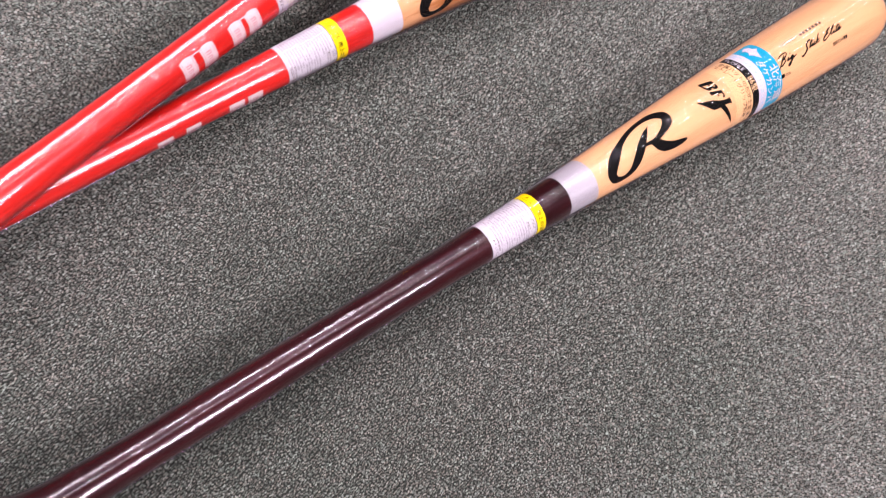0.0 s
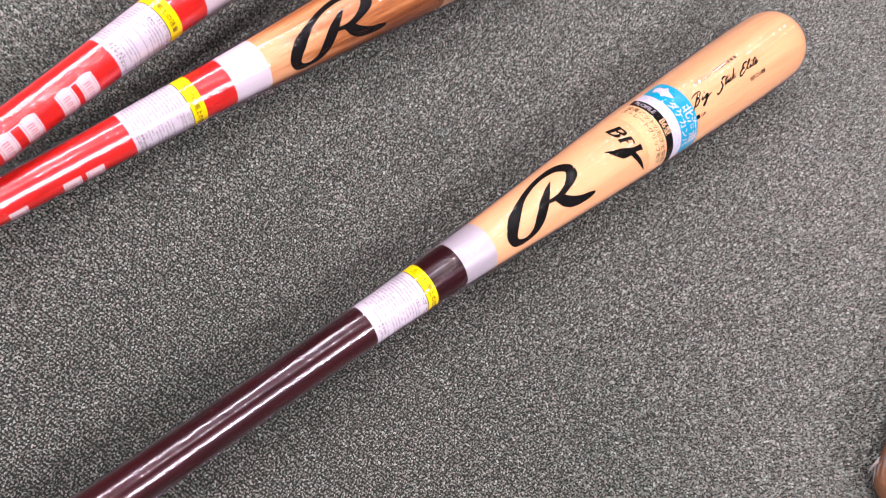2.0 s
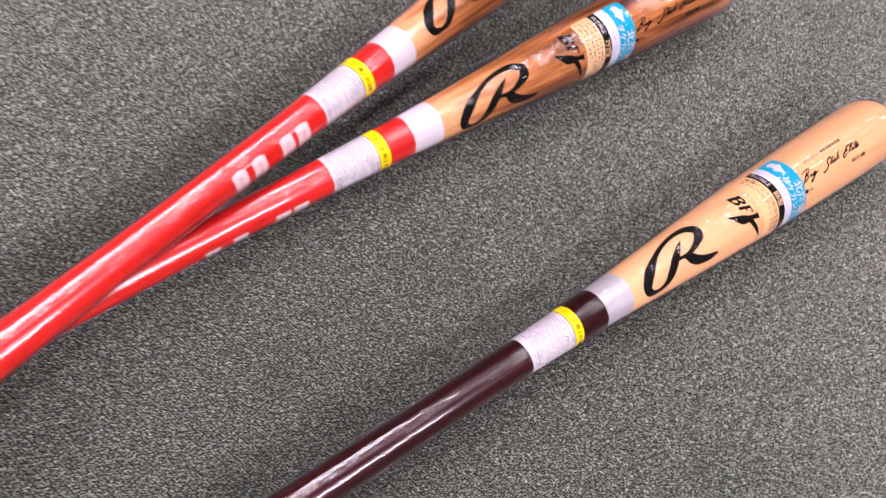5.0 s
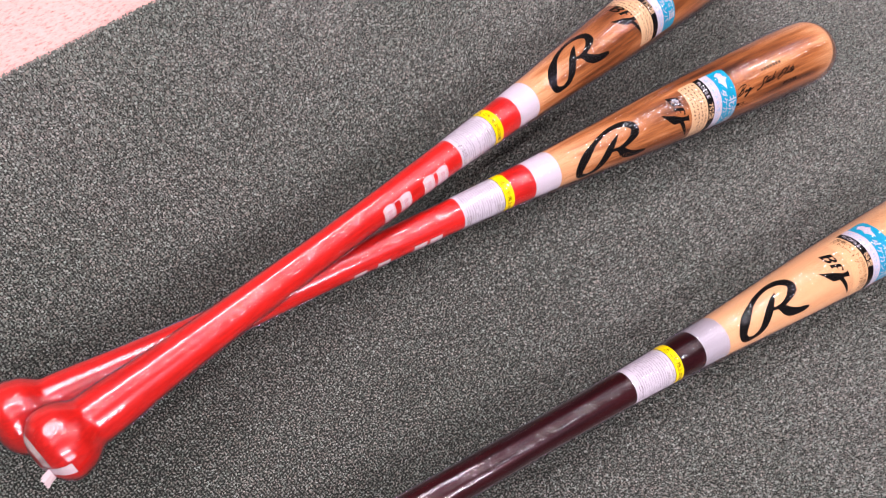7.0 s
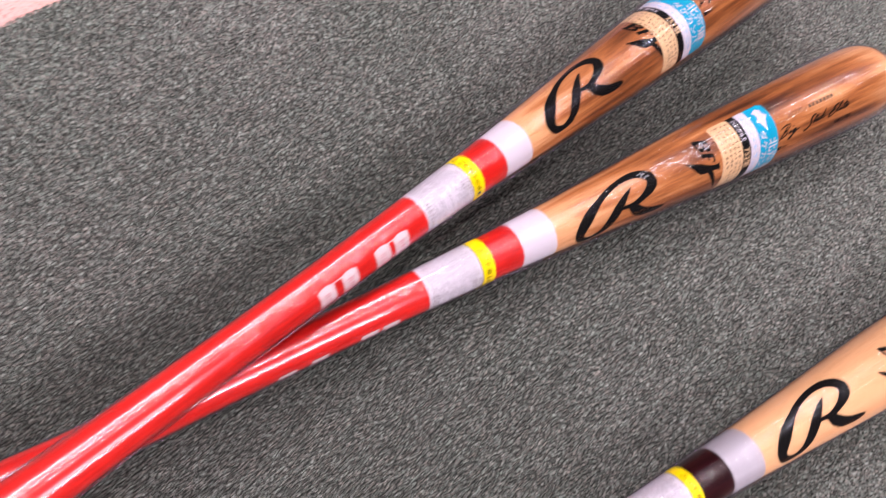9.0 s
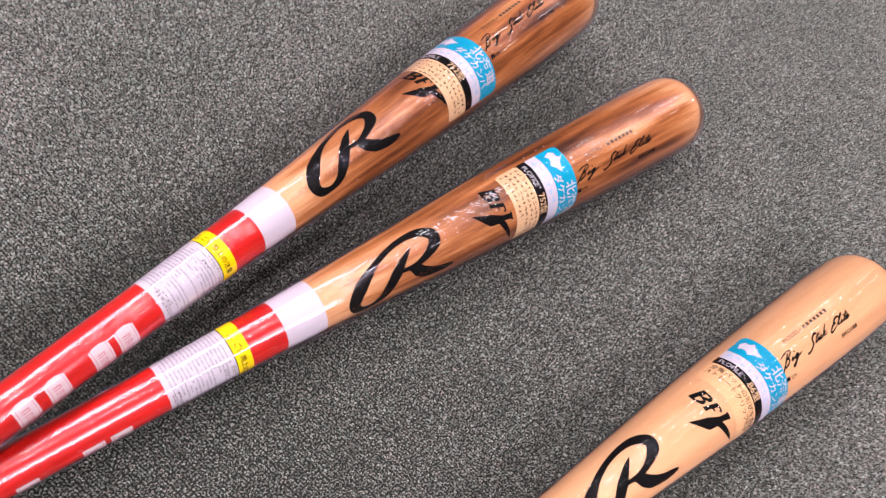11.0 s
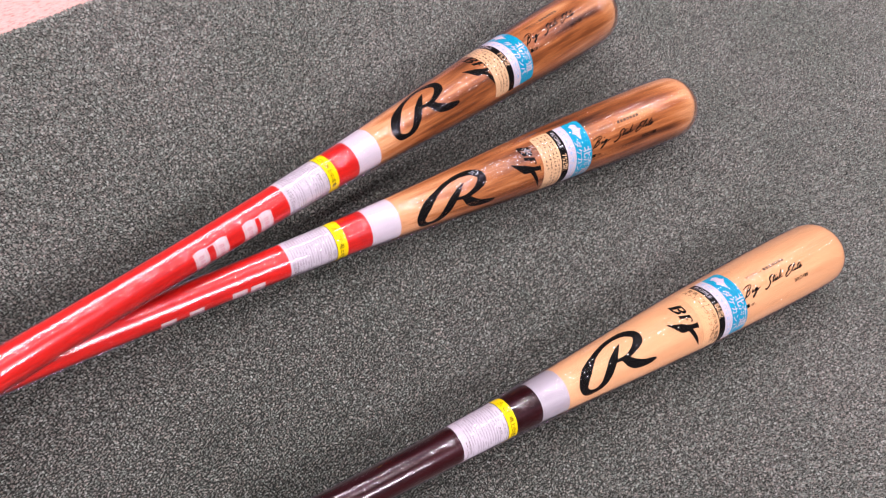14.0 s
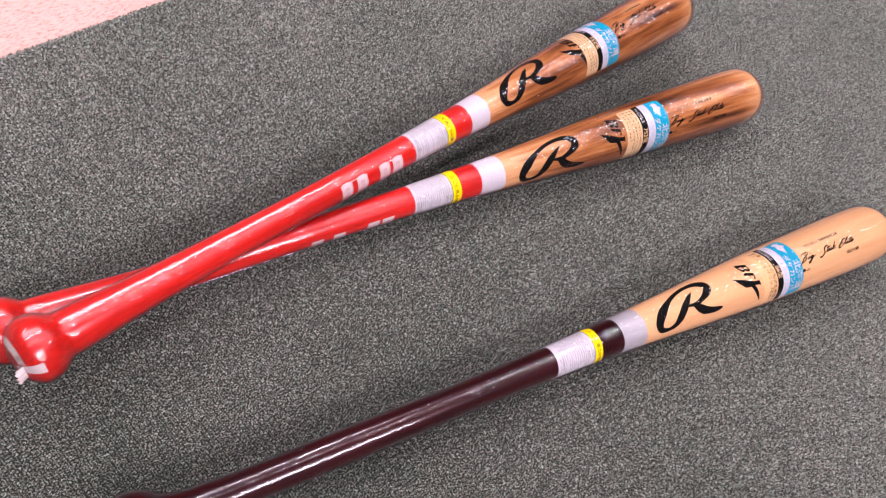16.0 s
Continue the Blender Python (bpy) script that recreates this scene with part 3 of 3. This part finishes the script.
def baseball_bat(tip, way, spin, look_, label, seed, layout):
    """A wrapped wooden bat. tip: the middle of the barrel's end, way: from the knob to the tip, spin: degrees by which its prints turn."""
    radius = layout["profile"]
    x = Vector(way).normalized()
    z = (Vector((0, 0, 1)) - x.z * x).normalized()
    y = z.cross(x)
    turn = Matrix((x, y, z)).transposed().to_4x4() @ Matrix.Rotation(-radians(spin), 4, "X")
    bat = tagged(new("baseball_bat"), label, "bat", group="bats on the carpet")
    bat.matrix_basis = Matrix.Translation(Vector(tip) - LENGTH * x) @ turn
    if look_["plain"]:
        part("barrel", turned(radius, TIP, 0.47), look_["barrel"], bat)
        part("handle", turned(radius, 0.47, 0.832), look_["barrel"], bat)
        part("knob", turned(radius, 0.832, LENGTH), look_["barrel"], bat)
        part("wrapping_film", turned(radius, TIP, LENGTH, 0.0009, wobble=0.001), FILM, bat, "clear glossy shrink film")
        crumple = bmesh.new()
        rng = random.Random(seed)
        for phi in range(-150, -60, 6):
            a = on_bat(radius, 0.04 + rng.uniform(0, 0.012), phi, 0.0012)
            b = on_bat(radius, 0.04 + rng.uniform(0, 0.012), phi + 6, 0.0012)
            tip_ = on_bat(radius, 0.03 + rng.uniform(-0.006, 0.008), phi + 3, rng.uniform(0.003, 0.008))
            crumple.faces.new([crumple.verts.new(v) for v in (a, b, tip_)])
        part("film_crumple", crumple, CRUMPLE, bat, "crumpled corner of clear film", smooth=False)
        return bat
    band1, band0, lab1, lab_yellow, lab0 = layout["band1"], layout["band0"], layout["yellow1"], layout["yellow0"], layout["label0"]
    part("barrel", turned(radius, TIP, band1), look_["barrel"], bat, look_["barrel_label"])
    part("band", turned(radius, band1, band0, 0.00012), look_["band"], bat, look_["band_label"])
    part("handle", turned(radius, band0, 0.832), look_["handle"], bat, look_["handle_label"])
    part("knob", turned(radius, 0.832, LENGTH), look_["handle"], bat)
    # caution label with its yellow edge
    caution = part("caution_label", patch(radius, lab1, lab0, -118, 118, 0.00025), PAPER, bat, "white paper label with small print")
    part("yellow_stripe", patch(radius, lab1, lab_yellow, -118, 118, 0.00035), YELLOW, caution, "yellow stripe")
    part("dark_line", patch(radius, lab_yellow, lab_yellow + 0.0006, -118, 118, 0.00037), BLACK, caution)
    r0 = radius((lab_yellow + lab0) / 2)
    span = radians(208) * r0
    count = int((lab0 - lab_yellow - 0.0055) / 0.00225)
    part("small_print", wrap(small_print(count, span, 0.00225, seed, gap=0.12, height=0.00105, words=(0.0007, 0.0034)), radius, lab_yellow + 0.0042, 106, 0.0004, around=True), GREY_PRINT, caution)
    part("title_print", wrap(block_print((1.0, 0.0, 0.35), span * 0.42, 0.0019, 0.0024, seed + 1), radius, lab_yellow + 0.0031, -8, 0.00042, around=True), BROWN_PRINT, caution)
    part("maker_print", wrap(block_print((0.55, 0.9), span * 0.5, 0.0021, 0.0029, seed + 3), radius, lab0 - 0.0049, -2, 0.00042, around=True), BROWN_PRINT, caution)
    part("caution_text", wrap(lettering("\u26a0 ご使用上の注意", 0.0030, 1.0, 0.00006), radius, lab_yellow - 0.0026, 62, 0.00048, around=True), BLACK, caution)
    # marks on the barrel
    s0 = layout["mark"]
    part("brand_mark", wrap(brand_mark(), radius, s0, layout["mark_phi"], 0.0002), BLACK, bat, "black brush-stroke mark")
    part("seal_mark", wrap(seal_mark(), radius, layout["seal"], layout["seal_phi"], 0.0002, around=True), BLACK, bat, "black printed seal")
    s1 = layout["sign"]
    part("signature", wrap(signature(), radius, s1, layout["sign_phi"], 0.0002), BLACK, bat, "black handwritten script")
    part("model_line", wrap(lettering("MODEL", 0.0031, 1.35), radius, s1 - 0.0135, layout["sign_phi"] + 23.5, 0.0002), BROWN_PRINT, bat)
    part("model_code", wrap(bars([(0.0, 0.0006, 0.0013, 0.0013)] + [(0.0042 + 0.0046 * k, 0, 0.0031, 0.0029) for k in range(7)]), radius, s1 - 0.0345, layout["sign_phi"] + 23.5, 0.0002), BROWN_PRINT, bat)
    part("wood_note", wrap(lettering("BIRCH", 0.0033, 1.1, 0.00005), radius, s1 - 0.0695, layout["sign_phi"] - 19, 0.0002), BLACK, bat)
    part("wood_code", wrap(bars([(0, 0, 0.0022, 0.0033), (0.003, 0, 0.0022, 0.0033)]), radius, s1 - 0.0852, layout["sign_phi"] - 19, 0.0002), BLACK, bat)
    part("length_bar", wrap(bars([(0, 0, 0.0045, 0.0032)]), radius, s1 + 0.0025, layout["sign_phi"] - 22, 0.0002), BLACK, bat)
    part("length_note", wrap(lettering("cm", 0.0034, 1.1, 0.00005), radius, s1 - 0.0030, layout["sign_phi"] - 22, 0.0002), BLACK, bat)
    # profile and origin labels round the barrel
    s2, half, mid = layout["blue"], layout["label_half"], layout["label_phi"]
    w_blue, w_white, w_black, w_beige = 0.0208, layout["white_wide"], layout["black_wide"], layout["beige_wide"]
    at_black, at_beige = s2 + w_blue + w_white, s2 + w_blue + w_white + w_black
    arc = radians(2 * half) * radius(at_beige)
    profile = part("profile_label", patch(radius, at_beige - 0.0005, at_beige + w_beige, mid - half, mid + half, 0.00032, 0.0016), look_["beige"], bat, look_["beige_label"])
    part("black_strip", patch(radius, at_black, at_beige, mid - half, mid + half, 0.0004), BLACK, profile, "black strip with gold figures")
    part("strip_text", wrap(lettering("PLOFILE", 0.0040, 0.92), radius, at_beige - 0.0020, mid + half - 7, 0.00052, around=True), PAPER, profile)
    part("type_text", wrap(lettering(look_["type"], 0.0054, 0.85, 0.00008), radius, at_beige - 0.0016, mid + 12, 0.00052, around=True), BEIGE, profile)
    if look_["lines"]:
        for k, text in enumerate(look_["lines"]):
            part("profile_text", wrap(lettering(text, 0.0038, 0.98), radius, at_beige + 0.0062 + 0.0058 * k, mid + half - 5 + 2 * k, 0.00046, around=True), BLACK, profile)
    else:
        part("profile_text", wrap(block_print((0.95, 1.0, 0.96, 0.62), arc * 0.96, 0.0034, 0.0047, seed + 7), radius, at_beige + 0.0052, mid + half - 5, 0.00046, around=True), BROWN_PRINT, profile)
    origin = part("origin_label", patch(radius, s2, at_black + 0.0004, mid - half, mid + half, 0.0002, 0.0022), BLUE, bat, "sky-blue label with white lettering")
    part("white_edge", patch(radius, s2 + w_blue, at_black, mid - half, mid + half, 0.0003), PAPER, origin)
    part("edge_print", wrap(block_print((1.0,), arc * 0.9, w_white * 0.5, 0.01, seed + 9), radius, at_black - 0.0022, mid + half - 7, 0.00038, around=True), PALE_BLUE, origin)
    part("island_map", wrap(island_map(), radius, s2 + w_blue * 0.50, mid + half - 25, 0.00036, around=True), PAPER, origin)
    part("place_text", wrap(lettering("北海道", 0.0076, 1.0, 0.00018), radius, s2 + 0.0106, mid + 9, 0.00045, around=True), PAPER, origin)
    part("birch_text", wrap(lettering("ダケカンバ", 0.0056, 1.0, 0.00014), radius, s2 + 0.0192, mid + 26, 0.00045, around=True), PAPER, origin)
    # price stickers on the handle
    # each: distance from the tip, middle round the bat, half its width round the bat, width along the bat
    for s, phi, half_, wide, corner in layout["stickers"]:
        sticker = part("price_sticker", patch(radius, s, s + wide, phi - half_, phi + half_, 0.0003, corner), PALE_STICKER, bat, "pale torn price sticker")
        part("faded_figures", wrap(bars([(0.0036 * k, 0, 0.0006, 0.0042) for k in range(5)] + [(0.0036 * k + 0.0016, 0, 0.0006, 0.0042) for k in range(5)] + [(0.0036 * k, 0.0037, 0.0022, 0.0005) for k in range(5)]), radius, s + wide * 0.72, phi + half_ * 0.45, 0.0004, around=True), PINK_PRINT, sticker)
        for edge in (s + 0.0011, s + wide - 0.0015):
            part("border_line", patch(radius, edge, edge + 0.0003, phi - half_ + 4, phi + half_ - 4, 0.0004), PINK_PRINT, sticker)
    for (a, phi, half_, wide, _), (b, *_) in zip(layout["stickers"][::2], layout["stickers"][1::2]):
        if layout["bridged"]:
            part("sticker_bridge", patch(radius, a + wide - 0.0008, b + 0.0006, phi + half_ - 7, phi + half_ - 4, 0.00029), PALE_STICKER, bat)
    # wrapping
    if layout["creases"]:
        # white strokes paint the glints that creased film would throw
        rng = random.Random(seed + 5)
        mesh_ = bmesh.new()
        for _ in range(46):
            cx, cy = rng.uniform(0, 0.075), rng.gauss(0, 0.0022)
            dx, dy = rng.uniform(0.0008, 0.0045), rng.uniform(-0.0028, 0.0028)
            stroke([(cx, cy), (cx + dx * 0.5, cy + dy * 0.4), (cx + dx, cy + dy)], [0.0001, 0.00035, 0.0001], mesh_, steps=2)
        part("film_crease_glints", wrap(mesh_, radius, layout["creases"], 44, 0.0011), CREASE_GLINT, bat, "white strokes painted as glints where the film is creased")
    part("wrapping_film", turned(radius, TIP, LENGTH, 0.0007, wobble=0.0, loose=0.0009, gather=0.0007, baggy=(-100 - spin, 0.0017, layout["lift"])), FILM, bat, "clear glossy shrink film")
    if layout["end_tab"]:
        turn_ = layout["end_tab"]
        part("end_sticker", patch(radius, 0.8655, 0.8682, turn_ + 18, turn_ + 120, 0.0013), CRUMPLE, bat, "hazy film edge round the knob's end")
        part("film_tab", patch(radius, 0.8565, 0.8692, turn_ - 4, turn_ + 15, 0.0014), PALE_STICKER, bat, "white wrapper tab on the knob")
        # the tab's free end stands off the knob, torn along its edge
        fold = bmesh.new()
        edge = [on_bat(radius, 0.8668, turn_ - 22 + 3.8 * k, 0.0015) for k in range(11)]
        out = [v + Vector((-0.0052 - 0.0009 * (k % 3), 0, 0)) + Vector((0, v.y, v.z)).normalized() * (0.0022 + 0.0008 * math.sin(k * 2.1)) for k, v in enumerate(edge)]
        middle = [(a + b) / 2 + Vector((-0.0012 * math.cos(k * 1.3), 0, 0)) for k, (a, b) in enumerate(zip(edge, out))]
        rows_ = [[fold.verts.new(v) for v in row] for row in (edge, middle, out)]
        for a, b in zip(rows_, rows_[1:]):
            for k in range(10):
                fold.faces.new((a[k], a[k + 1], b[k + 1], b[k]))
        part("film_fold", fold, PALE_STICKER, bat, "crumpled corner of the wrapper")
    return bat


PALE_LOOK = dict(plain=False, barrel=PALE_WOOD, band=SILVER, handle=MAROON, beige=FAINT_BEIGE, beige_label="faint clear label with black print", type="B6型", lines=("金属バットの形状を意識した", "ストレートグリップ形状"),
                 barrel_label="pale natural birch barrel", band_label="silver tape band", handle_label="dark maroon lacquered handle")
BROWN_LOOK = dict(plain=False, barrel=BROWN_WOOD, band=WHITE_BAND, handle=RED, beige=BEIGE, beige_label="beige label with black print", type="752型", lines=(),
                  barrel_label="brown stained birch barrel with dark grain", band_label="white tape band", handle_label="bright red lacquered handle")
PLAIN_LOOK = dict(plain=True, barrel=BROWN_WOOD)

# all places are metres from the barrel's end
bat_pale = baseball_bat((0.1742, 0.7485, 0.0333), (0.299, 0.9542, 0.0080), -14, PALE_LOOK, "pale birch bat with maroon handle and silver band on carpet", 11, dict(
    profile=STRAIGHT_GRIP, band1=0.4035, band0=0.4305, yellow1=0.4560, yellow0=0.4640, label0=0.5055, mark=0.3930, mark_phi=0, seal=0.2740, seal_phi=0,
    sign=0.1900, sign_phi=0, blue=0.1920, white_wide=0.0100, black_wide=0.0078, beige_wide=0.0205, label_phi=0, label_half=70, lift=0.0, stickers=(), bridged=False, end_tab=0, creases=0))
bat_lower = baseball_bat((-0.0464, 0.7710, 0.0335), (0.2408, 0.9705, 0.008), -42, BROWN_LOOK, "brown birch bat with red handle lying under another bat", 23, dict(
    profile=FLARED_GRIP, band1=0.4138, band0=0.4415, yellow1=0.4650, yellow0=0.4745, label0=0.5160, mark=0.3985, mark_phi=-1, seal=0.2785, seal_phi=8,
    sign=0.1905, sign_phi=2, blue=0.1935, white_wide=0.0108, black_wide=0.0088, beige_wide=0.0222, label_phi=-1, label_half=68, lift=0.06,
    stickers=((0.5382, -54, 30, 0.0118, 0.0), (0.5530, -54, 30, 0.0118, 0.0), (0.5870, -61, 33, 0.0112, 0.0), (0.6080, -63, 33, 0.0112, 0.0)), bridged=False, end_tab=0, creases=0.335))
bat_upper = baseball_bat((-0.1965, 0.8029, 0.0325), (0.0219, 0.9995, -0.0286), -3, BROWN_LOOK, "brown birch bat with red handle resting across another bat", 37, dict(
    profile=FLARED_GRIP, band1=0.4078, band0=0.4330, yellow1=0.4560, yellow0=0.4660, label0=0.5080, mark=0.3900, mark_phi=-7, seal=0.2700, seal_phi=-4,
    sign=0.1905, sign_phi=-4, blue=0.1955, white_wide=0.0108, black_wide=0.0080, beige_wide=0.0200, label_phi=-3, label_half=74, lift=0.06,
    stickers=((0.5249, -61, 39, 0.0117, 0.0012), (0.5404, -61, 39, 0.0117, 0.0012), (0.5664, -61, 39, 0.0117, 0.0012), (0.5838, -61, 39, 0.0117, 0.0012)), bridged=True, end_tab=-58, creases=0))
bat_far = baseball_bat((0.427, 0.386, 0.034), (-0.06, -0.998, 0.008), 0, PLAIN_LOOK, "brown wooden bat end in crumpled clear film", 41, dict(profile=STRAIGHT_GRIP))
